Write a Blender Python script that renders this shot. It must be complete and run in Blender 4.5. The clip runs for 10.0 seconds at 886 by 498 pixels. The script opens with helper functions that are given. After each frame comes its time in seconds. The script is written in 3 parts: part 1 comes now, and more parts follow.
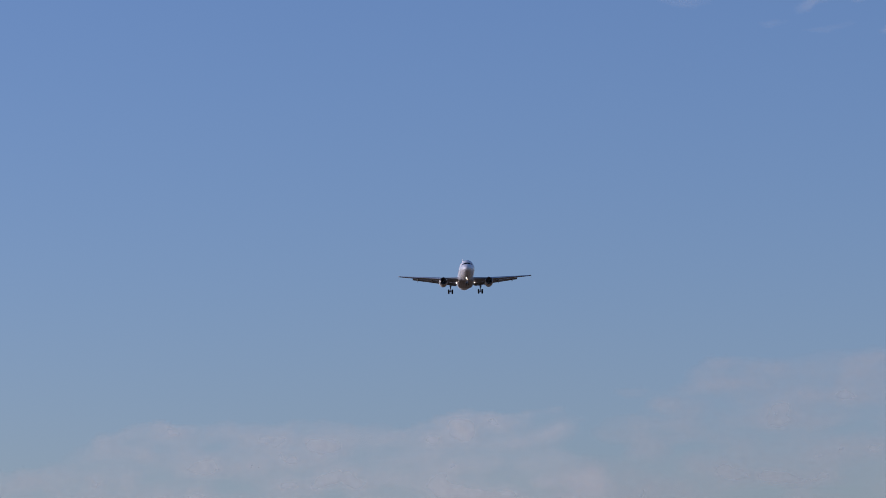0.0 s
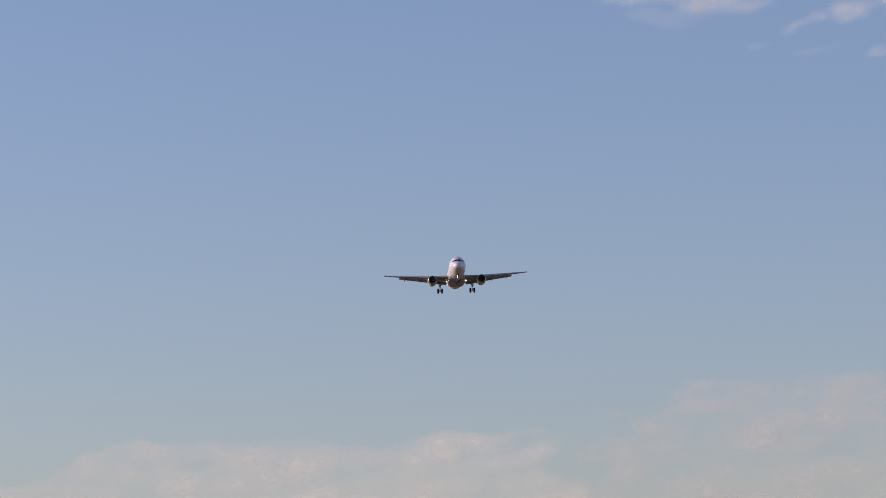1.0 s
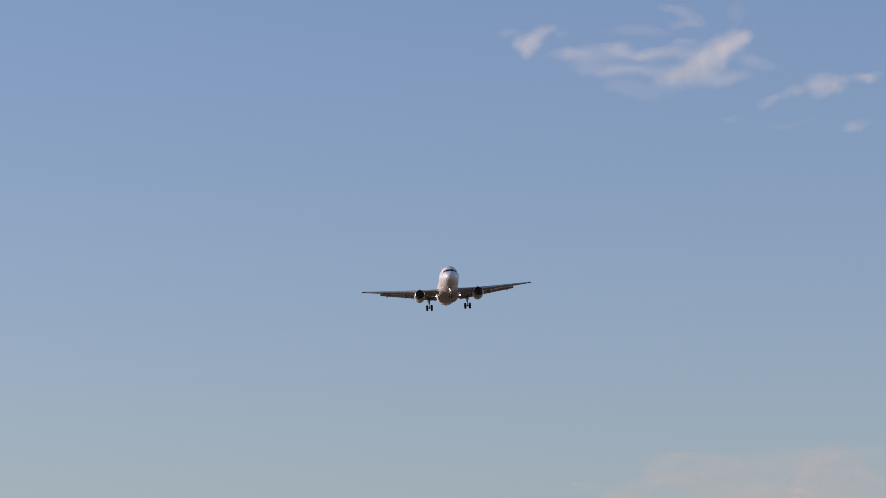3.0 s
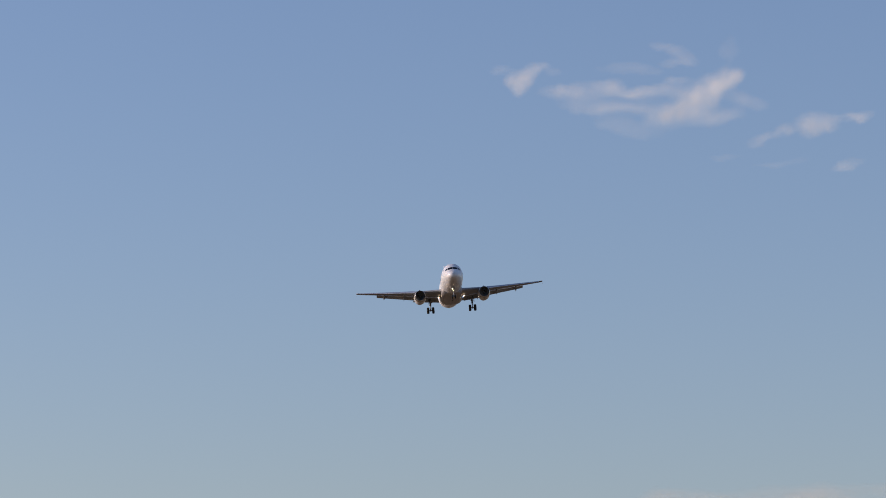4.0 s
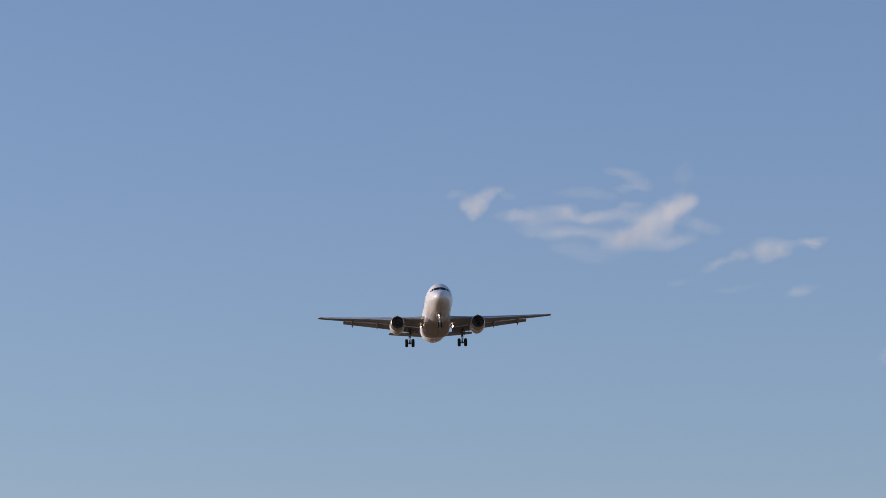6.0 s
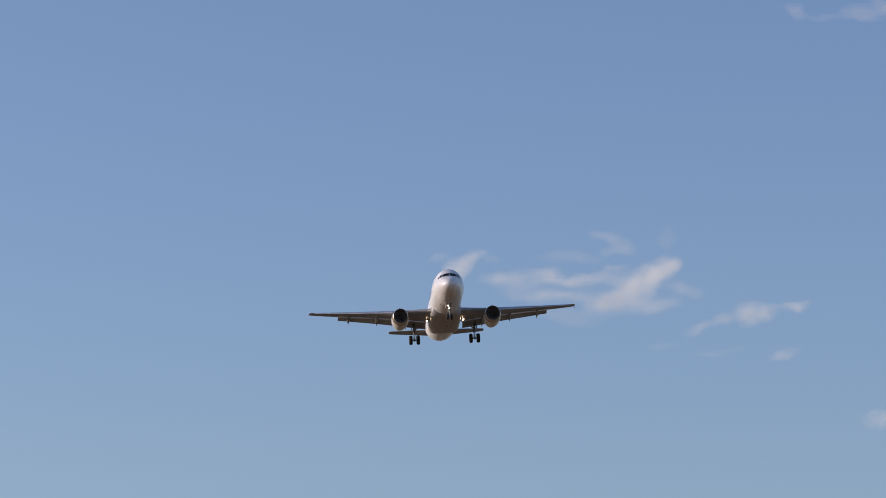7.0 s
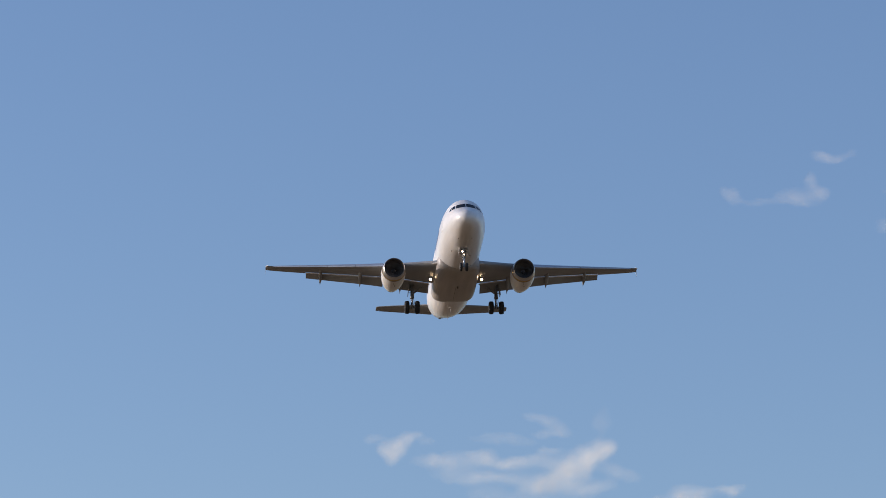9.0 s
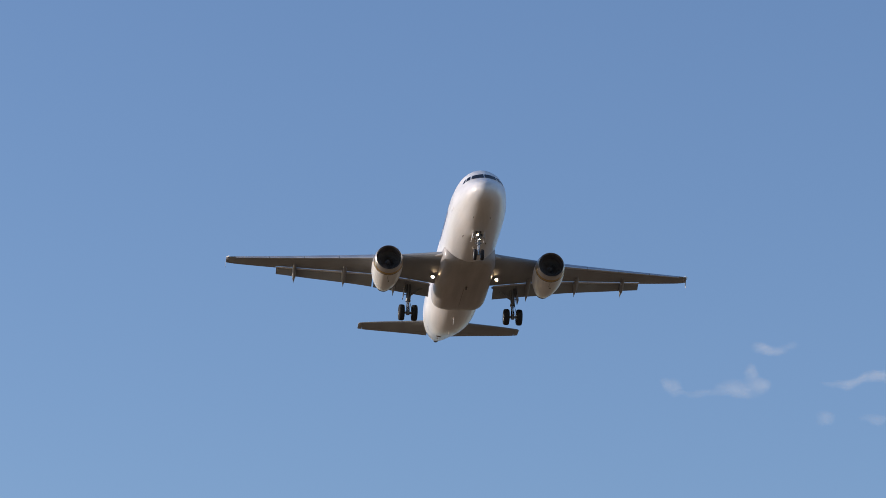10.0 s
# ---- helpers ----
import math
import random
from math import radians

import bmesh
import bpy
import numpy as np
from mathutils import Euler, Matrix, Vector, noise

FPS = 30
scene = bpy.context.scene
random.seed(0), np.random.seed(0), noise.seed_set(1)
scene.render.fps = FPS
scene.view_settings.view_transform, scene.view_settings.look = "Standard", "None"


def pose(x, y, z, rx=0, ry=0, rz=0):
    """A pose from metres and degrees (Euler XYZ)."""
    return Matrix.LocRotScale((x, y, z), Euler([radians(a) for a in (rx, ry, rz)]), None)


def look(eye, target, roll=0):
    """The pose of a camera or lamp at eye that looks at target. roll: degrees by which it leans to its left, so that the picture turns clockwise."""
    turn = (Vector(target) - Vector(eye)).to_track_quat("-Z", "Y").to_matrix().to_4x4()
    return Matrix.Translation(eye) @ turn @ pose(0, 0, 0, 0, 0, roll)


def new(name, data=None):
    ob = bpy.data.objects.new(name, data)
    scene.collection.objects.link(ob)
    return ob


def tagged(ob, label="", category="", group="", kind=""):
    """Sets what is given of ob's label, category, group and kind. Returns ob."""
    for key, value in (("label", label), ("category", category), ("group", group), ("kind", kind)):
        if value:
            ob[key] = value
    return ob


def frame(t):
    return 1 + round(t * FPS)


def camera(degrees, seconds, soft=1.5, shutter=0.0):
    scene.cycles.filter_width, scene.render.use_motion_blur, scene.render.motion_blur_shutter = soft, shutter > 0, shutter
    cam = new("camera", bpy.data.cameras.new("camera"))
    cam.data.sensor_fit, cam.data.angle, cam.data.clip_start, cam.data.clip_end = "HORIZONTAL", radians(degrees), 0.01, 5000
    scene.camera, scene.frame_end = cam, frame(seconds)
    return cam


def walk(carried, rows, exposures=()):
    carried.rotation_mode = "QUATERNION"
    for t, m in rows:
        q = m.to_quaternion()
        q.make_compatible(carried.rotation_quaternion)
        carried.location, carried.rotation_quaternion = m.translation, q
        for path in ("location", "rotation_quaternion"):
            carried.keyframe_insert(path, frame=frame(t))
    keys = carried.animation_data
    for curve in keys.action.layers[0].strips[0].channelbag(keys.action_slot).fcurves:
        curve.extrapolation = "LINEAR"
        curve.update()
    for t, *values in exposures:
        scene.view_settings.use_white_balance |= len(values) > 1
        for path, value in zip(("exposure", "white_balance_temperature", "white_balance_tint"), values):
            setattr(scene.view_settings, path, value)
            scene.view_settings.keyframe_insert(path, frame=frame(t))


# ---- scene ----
# ---------------------------------------------------------------- camera
EYE = (0.0, 0.0, 1.6)
cam = camera(14.265, 10.0, soft=0.65)
# seconds, turn to the left, tilt up, roll (degrees)
TURNS = [
    (0, 1.984, 8.281, -1.651),
    (0.5, 1.835, 8.412, -1.644),
    (1, 1.705, 8.596, -1.324),
    (1.5, 1.628, 8.825, -0.986),
    (2, 1.514, 9.062, -0.866),
    (2.5, 1.416, 9.423, -0.702),
    (2.7, 1.338, 9.575, -0.640),
    (3.8, 1.143, 10.055, -0.290),
    (4, 1.104, 10.298, -0.231),
    (4.5, 0.971, 10.824, -0.110),
    (5, 0.760, 11.225, 0.115),
    (5.5, 0.549, 11.751, -0.067),
    (7, 0.073, 13.317, -0.058),
    (7.5, -0.116, 13.818, -0.207),
    (8, -0.347, 14.428, -0.126),
    (8.5, -0.649, 15.138, -0.147),
    (9, -1.008, 16.255, 0.045),
    (9.5, -1.371, 17.739, 0.060),
    (10, -2.000, 19.324, 0.112),
]
EXPOSURES = [(0.0, -0.40, 5060, 35), (0.5, -0.09, 5740, 36), (1.0, 0.04, 6030, 37), (2.0, 0.05, 6040, 36), (4.5, 0.03, 5980, 31), (5.5, 0.06, 5960, 30), (8.0, 0.17, 5960, 27), (10.0, 0.32, 5820, 23)]
walk(cam, [(t, pose(*EYE, 90 + tilt, 0, turn) @ pose(0, 0, 0, 0, 0, roll)) for t, turn, tilt, roll in TURNS], EXPOSURES)

# seconds, place of the airliner's reference point, pitch, bank and heading (degrees)
FLIGHT = [
    (0, -25.37, 890.15, 123.91, -2.24, 0.80, 3.76),
    (0.5, -23.64, 857.36, 121.93, -2.13, 0.00, 3.69),
    (1, -21.69, 824.88, 120.12, -1.94, -0.60, 3.57),
    (1.5, -19.90, 792.28, 118.27, -1.77, -1.40, 3.46),
    (2, -18.41, 760.36, 116.18, -1.62, -1.80, 3.35),
    (2.5, -16.40, 728.08, 114.44, -1.52, -2.20, 3.26),
    (2.7, -15.63, 715.10, 113.71, -1.50, -2.60, 3.21),
    (3.8, -11.50, 640.98, 109.32, -1.38, -4.30, 2.90),
    (4, -10.87, 630.51, 108.92, -1.36, -4.10, 2.85),
    (4.5, -9.18, 598.67, 106.96, -1.34, -2.90, 2.77),
    (5, -7.35, 566.31, 105.07, -1.31, -1.33, 2.74),
    (5.5, -5.81, 534.47, 103.03, -1.28, -0.80, 2.78),
    (7, -0.50, 436.70, 97.11, -1.32, -2.60, 2.91),
    (7.5, 1.19, 404.79, 95.26, -1.25, -2.30, 2.83),
    (8, 3.00, 371.59, 93.40, -1.12, -2.00, 2.56),
    (8.5, 4.66, 340.14, 91.45, -1.22, -1.50, 2.44),
    (9, 6.41, 306.94, 89.48, -1.50, -0.74, 2.62),
    (9.5, 7.97, 275.13, 87.44, -1.51, 0.20, 3.00),
    (10, 9.81, 241.89, 85.35, -1.53, 0.76, 3.38),
]

# ---------------------------------------------------------------- light
SUN_ELEVATION, SUN_LEFT = 14.0, 85.0  # degrees up, degrees to the left of +y
world = bpy.data.worlds.new("world")
scene.world = world
world.use_nodes = True
wn, wl = world.node_tree.nodes, world.node_tree.links
sky = wn.new("ShaderNodeTexSky")
sky.sky_type, sky.sun_disc = "NISHITA", False
sky.sun_elevation, sky.sun_rotation = radians(SUN_ELEVATION), radians(-SUN_LEFT)
sky.altitude, sky.air_density, sky.dust_density, sky.ozone_density = 100, 1.3, 0.8, 3.0
wl.new(sky.outputs[0], wn["Background"].inputs["Color"])
wn["Background"].inputs["Strength"].default_value = 0.125

lamp = bpy.data.lights.new("sun", "SUN")
lamp.energy, lamp.angle, lamp.color = 2.9, radians(0.5), (1.0, 0.90, 0.70)
sun = new("sun", lamp)
to_sun = Vector((-math.sin(radians(SUN_LEFT)) * math.cos(radians(SUN_ELEVATION)), math.cos(radians(SUN_LEFT)) * math.cos(radians(SUN_ELEVATION)),
                 math.sin(radians(SUN_ELEVATION))))
sun.matrix_world = look(to_sun * 500, (0, 0, 0))

# ---------------------------------------------------------------- materials
def material(name, color, rough=0.5, metal=0.0, spread=0.08, scale=2.0, stretch=(1, 1, 1), fine=40.0, bump=0.0, coat=0.0, glow=0.0, shine=0.5, warm=(1.0, 0.85, 0.6)):
    """A surface with colour that varies at two scales, uneven gloss and fine relief."""
    m = bpy.data.materials.new(name)
    m.use_nodes = True
    n, l = m.node_tree.nodes, m.node_tree.links
    b = n["Principled BSDF"]
    at = n.new("ShaderNodeTexCoord")
    mp = n.new("ShaderNodeMapping")
    mp.inputs["Scale"].default_value = stretch
    l.new(at.outputs["Object"], mp.inputs["Vector"])
    big, small = n.new("ShaderNodeTexNoise"), n.new("ShaderNodeTexNoise")
    big.inputs["Scale"].default_value, big.inputs["Detail"].default_value = scale, 4
    small.inputs["Scale"].default_value, small.inputs["Detail"].default_value = fine, 3
    l.new(mp.outputs[0], big.inputs["Vector"])
    l.new(at.outputs["Object"], small.inputs["Vector"])
    mix = n.new("ShaderNodeMath")
    mix.operation = "MULTIPLY_ADD"
    l.new(small.outputs[0], mix.inputs[0])
    mix.inputs[1].default_value = 0.35
    l.new(big.outputs[0], mix.inputs[2])
    ramp = n.new("ShaderNodeMapRange")
    ramp.inputs["From Min"].default_value, ramp.inputs["From Max"].default_value = 0.45, 0.9
    ramp.inputs["To Min"].default_value, ramp.inputs["To Max"].default_value = 1 - spread, 1 + spread
    l.new(mix.outputs[0], ramp.inputs["Value"])
    tint = n.new("ShaderNodeVectorMath")
    tint.operation = "SCALE"
    tint.inputs[0].default_value = color
    l.new(ramp.outputs[0], tint.inputs["Scale"])
    l.new(tint.outputs[0], b.inputs["Base Color"])
    gloss = n.new("ShaderNodeMapRange")
    gloss.inputs["To Min"].default_value, gloss.inputs["To Max"].default_value = max(0.02, rough - 0.1), min(1, rough + 0.1)
    l.new(big.outputs[0], gloss.inputs["Value"])
    l.new(gloss.outputs[0], b.inputs["Roughness"])
    b.inputs["Metallic"].default_value = metal
    b.inputs["Specular IOR Level"].default_value = shine
    b.inputs["Coat Weight"].default_value = coat
    b.inputs["Coat Roughness"].default_value = 0.15
    if bump:
        bp = n.new("ShaderNodeBump")
        bp.inputs["Strength"].default_value, bp.inputs["Distance"].default_value = bump, 0.02
        l.new(small.outputs[0], bp.inputs["Height"])
        l.new(bp.outputs[0], b.inputs["Normal"])
    if glow:
        b.inputs["Emission Color"].default_value = (*warm, 1)
        b.inputs["Emission Strength"].default_value = glow
    return m


WHITE = material("white_paint", (0.72, 0.70, 0.675), 0.36, 0, 0.16, 0.7, (1.8, 0.18, 1.8), 14, 0.05, 0.2)
# grey belly paint, made darker to hold the shade beneath the wing roots
BELLY = material("shade_darkened_belly_grey", (0.39, 0.355, 0.32), 0.5, 0, 0.18, 0.8, (2, 0.3, 2), 12, 0.05, 0.1)
WING = material("wing_grey_paint", (0.27, 0.275, 0.28), 0.55, 0, 0.14, 0.7, (1.2, 0.35, 1), 18, 0.05, 0.0)
METAL = material("bare_aluminium", (0.80, 0.80, 0.80), 0.3, 0.75, 0.08, 1.0, (1, 1, 1), 30, 0.05)
SLAT = material("slat_bare_metal", (0.50, 0.51, 0.53), 0.38, 0.6, 0.10, 1.0, (1, 0.5, 1), 20, 0.05)
LIP = material("worn_inlet_metal", (0.55, 0.53, 0.50), 0.32, 0.9, 0.12, 2.0, (1, 1, 1), 30, 0.05)
COWL = material("nacelle_paint", (0.68, 0.66, 0.62), 0.4, 0, 0.08, 1.0, (1.5, 0.4, 1.5), 16, 0.05, 0.2)
BAND = material("bronze_band", (0.50, 0.34, 0.15), 0.35, 0.8, 0.12, 2.0)
DARK = material("dark_duct_lining", (0.15, 0.14, 0.135), 0.75, 0, 0.2, 3.0)
FAN = material("titanium_fan", (0.20, 0.188, 0.18), 0.7, 0.1, 0.2, 6.0)
HOT = material("scorched_nozzle_metal", (0.16, 0.14, 0.12), 0.5, 0.8, 0.25, 5.0)
GLASS = material("dark_window_glass", (0.012, 0.013, 0.016), 0.12, 0, 0.1, 2.0, shine=0.18)
TYRE = material("tyre_rubber", (0.015, 0.015, 0.016), 0.8, 0, 0.25, 6.0, (1, 1, 1), 60, 0.4)
STRUT = material("gear_grey_paint", (0.26, 0.258, 0.25), 0.45, 0.1, 0.12, 5.0, (1, 1, 1), 50, 0.1)
CHROME = material("chromed_piston", (0.8, 0.8, 0.8), 0.15, 1.0, 0.05, 3.0)
RUBBER = material("black_hose", (0.03, 0.03, 0.03), 0.6, 0, 0.2, 8.0)
TITLE = material("navy_blue_livery", (0.02, 0.045, 0.16), 0.4, 0, 0.08, 1.0, coat=0.2)
LIGHT = material("landing_light_lens", (0.9, 0.85, 0.7), 0.2, 0, 0.02, 4.0, glow=170.0, warm=(1.0, 0.70, 0.33))
RIM = material("wheel_rim_metal", (0.60, 0.60, 0.58), 0.35, 0.5, 0.12, 8.0)
GRASS = material("dry_grass", (0.190, 0.116, 0.052), 0.9, 0, 0.35, 0.02, (1, 1, 1), 0.8, 0.0)
DOOR = material("gear_door_white", (0.70, 0.69, 0.67), 0.4, 0, 0.08, 2.0)


# ---------------------------------------------------------------- helpers
def part(name, bm, mat, parent, label="", sharp=35):
    me = bpy.data.meshes.new(name)
    bmesh.ops.recalc_face_normals(bm, faces=bm.faces)
    bm.to_mesh(me)
    bm.free()
    me.materials.append(mat)
    me.polygons.foreach_set("use_smooth", [True] * len(me.polygons))
    me.set_sharp_from_angle(angle=radians(sharp))
    ob = new(name, me)
    ob.parent = parent
    if label:
        tagged(ob, label)
    return ob


def loft(bm, rings, start=True, end=True):
    """A skin over closed rings of points, with its ends closed."""
    rows = [[bm.verts.new(p) for p in ring] for ring in rings]
    n = len(rows[0])
    for a, b in zip(rows, rows[1:]):
        for i in range(n):
            bm.faces.new((a[i], a[(i + 1) % n], b[(i + 1) % n], b[i]))
    if start:
        bm.faces.new(rows[0][::-1])
    if end:
        bm.faces.new(rows[-1])
    return bm


def turned(bm, profile, axis_x, axis_z, n=40, tilt=0.0, y0=0.0, wide=1.0, caps=True):
    """A solid of revolution about a fore-and-aft axis: profile of (y, radius); tilt drops the tail of the axis."""
    rings = []
    for y, r in profile:
        r *= wide
        rings.append([(axis_x + r * math.cos(2 * math.pi * i / n), y0 + y, axis_z - tilt * y + r * math.sin(2 * math.pi * i / n)) for i in range(n)])
    return loft(bm, rings, caps, caps)


def rod(bm, a, b, r, r2=None, n=12):
    """A round bar from a to b."""
    a, b = Vector(a), Vector(b)
    q = (b - a).to_track_quat("Z", "Y").to_matrix()
    ring = lambda c, k: [c + q @ Vector((k * math.cos(2 * math.pi * i / n), k * math.sin(2 * math.pi * i / n), 0)) for i in range(n)]
    return loft(bm, [ring(a, r), ring(b, r if r2 is None else r2)])


def box(bm, center, size, m=None, bevel=0.01):
    made = bmesh.ops.create_cube(bm, size=1.0)["verts"]
    for v in made:
        v.co = Vector(c * s for c, s in zip(v.co, size))
    edges = {e for v in made for e in v.link_edges}
    made = bmesh.ops.bevel(bm, geom=list(edges), offset=bevel, segments=2, affect="EDGES")["verts"]
    for v in {v for v in made}:
        v.co = (m @ v.co if m else v.co) + Vector(center)
    return bm


def smooth_curve(keys, x):
    """A smooth curve through rows of (x, values...), without overshoot."""
    k = np.array(keys, float)
    xs, ys = k[:, 0], k[:, 1:]
    d = np.diff(ys, axis=0) / np.diff(xs)[:, None]
    m = np.zeros_like(ys)
    m[0], m[-1] = d[0], d[-1]
    same = d[:-1] * d[1:] > 0
    m[1:-1] = np.where(same, 2 * d[:-1] * d[1:] / np.where(same, d[:-1] + d[1:], 1), 0)
    i = int(np.clip(np.searchsorted(xs, x) - 1, 0, len(xs) - 2))
    h = xs[i + 1] - xs[i]
    u = (x - xs[i]) / h
    return ((1 + 2 * u) * (1 - u) ** 2 * ys[i] + u * (1 - u) ** 2 * h * m[i] + u * u * (3 - 2 * u) * ys[i + 1] + u * u * (u - 1) * h * m[i + 1])


# ---------------------------------------------------------------- ground
def build_ground():
    bm = bmesh.new()
    bmesh.ops.create_grid(bm, x_segments=60, y_segments=60, size=4800)
    for v in bm.verts:
        far = v.co.xy.length
        v.co.z = -0.05 + 0.0006 * max(0, far - 1200) * noise.noise(v.co * 0.0011)
    return tagged(part("ground", bm, GRASS, None), "dry grass plain that reaches the horizon", "ground", kind="structure")


build_ground()


# ---------------------------------------------------------------- airliner
REF = 17.0  # the reference point lies this far aft of the nose
# aft of the nose, half width, top, bottom
HULL = [(0.0, 0.03, -0.72, -0.80), (0.06, 0.28, -0.50, -1.02), (0.2, 0.50, -0.33, -1.18), (0.5, 0.80, -0.10, -1.38), (1.0, 1.06, 0.16, -1.57), (1.35, 1.20, 0.38, -1.66),
        (1.7, 1.32, 0.65, -1.73), (2.1, 1.43, 0.99, -1.80), (2.6, 1.55, 1.37, -1.88), (3.2, 1.66, 1.71, -1.96), (4.2, 1.80, 1.96, -2.03), (5.5, 1.91, 2.06, -2.07), (7.0, 1.975, 2.07, -2.07), (23.5, 1.975, 2.07, -2.07),
        (25.5, 1.95, 2.07, -1.92), (27.5, 1.86, 2.07, -1.60), (29.5, 1.70, 2.06, -1.12), (31.5, 1.49, 2.03, -0.55), (33.5, 1.22, 1.97, 0.05), (35.5, 0.84, 1.82, 0.62),
        (36.7, 0.52, 1.66, 0.98), (37.25, 0.30, 1.54, 1.16), (37.5, 0.20, 1.48, 1.22)]


def hull_at(s, turn):
    """A point of the hull's skin: aft of the nose, angle round it from the picture's right (radians)."""
    w, top, low = smooth_curve(HULL, s)
    # the nose is fuller below than above
    mid, half = (top + low) / 2, (top - low) / 2
    c, k = math.cos(turn), math.sin(turn)
    return Vector((w * c, s - REF, mid + half * k))


def hull_side(s, z, side, out=0.0):
    w, top, low = smooth_curve(HULL, s)
    mid, half = (top + low) / 2, (top - low) / 2
    k = max(-1, min(1, (z - mid) / half))
    p = Vector((side * w * math.sqrt(1 - k * k), s - REF, z))
    nrm = Vector((p.x / w**2, -0.0, (z - mid) / half**2)).normalized()
    return p + nrm * out


def hull_front(x, z, out=0.0):
    """The point of the nose that shows at (x, z) from ahead."""
    lo, hi = 0.02, 6.0
    for _ in range(40):
        s = (lo + hi) / 2
        w, top, low = smooth_curve(HULL, s)
        inside = (x / w) ** 2 + ((z - (top + low) / 2) / ((top - low) / 2)) ** 2 < 1
        lo, hi = (lo, s) if inside else (s, hi)
    return Vector((x, hi - REF - out, z + out * 0.6))


def patch(points, thick=0.02):
    """A thin pane bent over a grid of points, rows of equal length."""
    bm = bmesh.new()
    rows = [[bm.verts.new(p) for p in row] for row in points]
    for a, b in zip(rows, rows[1:]):
        for i in range(len(a) - 1):
            bm.faces.new((a[i], a[i + 1], b[i + 1], b[i]))
    return bm


def build_hull(plane):
    bm = bmesh.new()
    stops = [0.0, 0.03, 0.06, 0.12, 0.2, 0.32, 0.45, 0.6, 0.8] + [1.0 + 0.2 * i for i in range(31)] + [8 + 1.0 * i for i in range(16)] + [23.5 + 0.5 * i for i in range(28)] + [37.3, 37.5]
    loft(bm, [[hull_at(s, 2 * math.pi * i / 56) for i in range(56)] for s in stops])
    hull = part("fuselage", bm, WHITE, plane, "white painted fuselage with dusty belly", 60)
    # windscreen: corners in the view from ahead (x, z)
    for side in (-1, 1):
        lower, upper = [(0.04, 0.50), (0.88, 0.42)], [(0.04, 0.96), (0.78, 0.84)]
        rows = []
        for j in range(6):
            v = j / 5
            rows.append([])
            for i in range(8):
                u = i / 7
                x = (lower[0][0] * (1 - u) + lower[1][0] * u) * (1 - v) + (upper[0][0] * (1 - u) + upper[1][0] * u) * v
                z = (lower[0][1] * (1 - u) + lower[1][1] * u) * (1 - v) + (upper[0][1] * (1 - u) + upper[1][1] * u) * v
                rows[-1].append(hull_front(side * x, z, 0.02))
        part("windscreen_pane", patch(rows), GLASS, hull, "dark windscreen glass")
        for lower, upper in ((((0.97, 0.41), (1.22, 0.35)), ((0.88, 0.81), (1.10, 0.72))), (((1.28, 0.32), (1.41, 0.27)), ((1.16, 0.69), (1.28, 0.57)))):
            rows = []
            for j in range(6):
                v = j / 5
                ends = [[p * (1 - v) + q * v for p, q in zip(a, b)] for a, b in zip(lower, upper)]
                rows.append([hull_front(side * (ends[0][0] * (1 - i / 7) + ends[1][0] * i / 7), ends[0][1] * (1 - i / 7) + ends[1][1] * i / 7, 0.02) for i in range(8)])
            part("cockpit_side_window", patch(rows), GLASS, hull, "dark cockpit glass")
        # cabin windows, alike panes
        rows = []
        for j in range(5):
            a = math.pi * (j / 4 - 0.5)
            half = 0.115 * max(0.35, math.cos(a)) ** 0.5
            rows.append([hull_side(10 + half * (i / 3 * 2 - 1), 0.48 + 0.165 * math.sin(a), side, 0.012) for i in range(4)])
        first = part("cabin_window", patch(rows), GLASS, hull)
        for k in range(35):
            s = 6.3 + k * 0.533
            if k == 0:
                first.location.y = s - 10
            else:
                o = new("cabin_window", first.data)
                o.parent = hull
                o.location.y = s - 10
        # doors: seam frames standing a little proud
        for s0 in (4.75, 29.0):
            seam = bmesh.new()
            pts = [(s0, -0.55), (s0 + 0.82, -0.55), (s0 + 0.82, 1.32), (s0, 1.32)]
            for (sa, za), (sb, zb) in zip(pts, pts[1:] + pts[:1]):
                for k in range(6):
                    u, w = k / 6, (k + 1) / 6
                    rod(seam, hull_side(sa + (sb - sa) * u, za + (zb - za) * u, side, 0.003), hull_side(sa + (sb - sa) * w, za + (zb - za) * w, side, 0.0), 0.007, n=5)
            part("cabin_door_seam", seam, BELLY, hull)
        # airline titles, drawn as plain blocks
        for k, (s, wide, tall) in enumerate(((7.2, 0.9, 0.75), (8.3, 0.7, 0.55), (9.2, 0.7, 0.55), (10.1, 0.7, 0.75), (11.0, 0.8, 0.55), (12.0, 0.6, 0.55))):
            rows = [[hull_side(s + wide * i / 4, -0.02 + tall * 0.5 * j / 4, side, 0.008) for i in range(5)] for j in range(5)]
            part("livery_block", patch(rows), TITLE, hull, "navy blue block of the livery")
    # tail cone outlet, belly masts, valves
    bm = bmesh.new()
    turned(bm, [(0, 0.19), (0.10, 0.18), (0.10, 0.13), (0.02, 0.12)], 0, 1.35, 20, 0, 37.49 - REF)
    part("tail_exhaust", bm, HOT, hull, "dark exhaust in the tail cone")
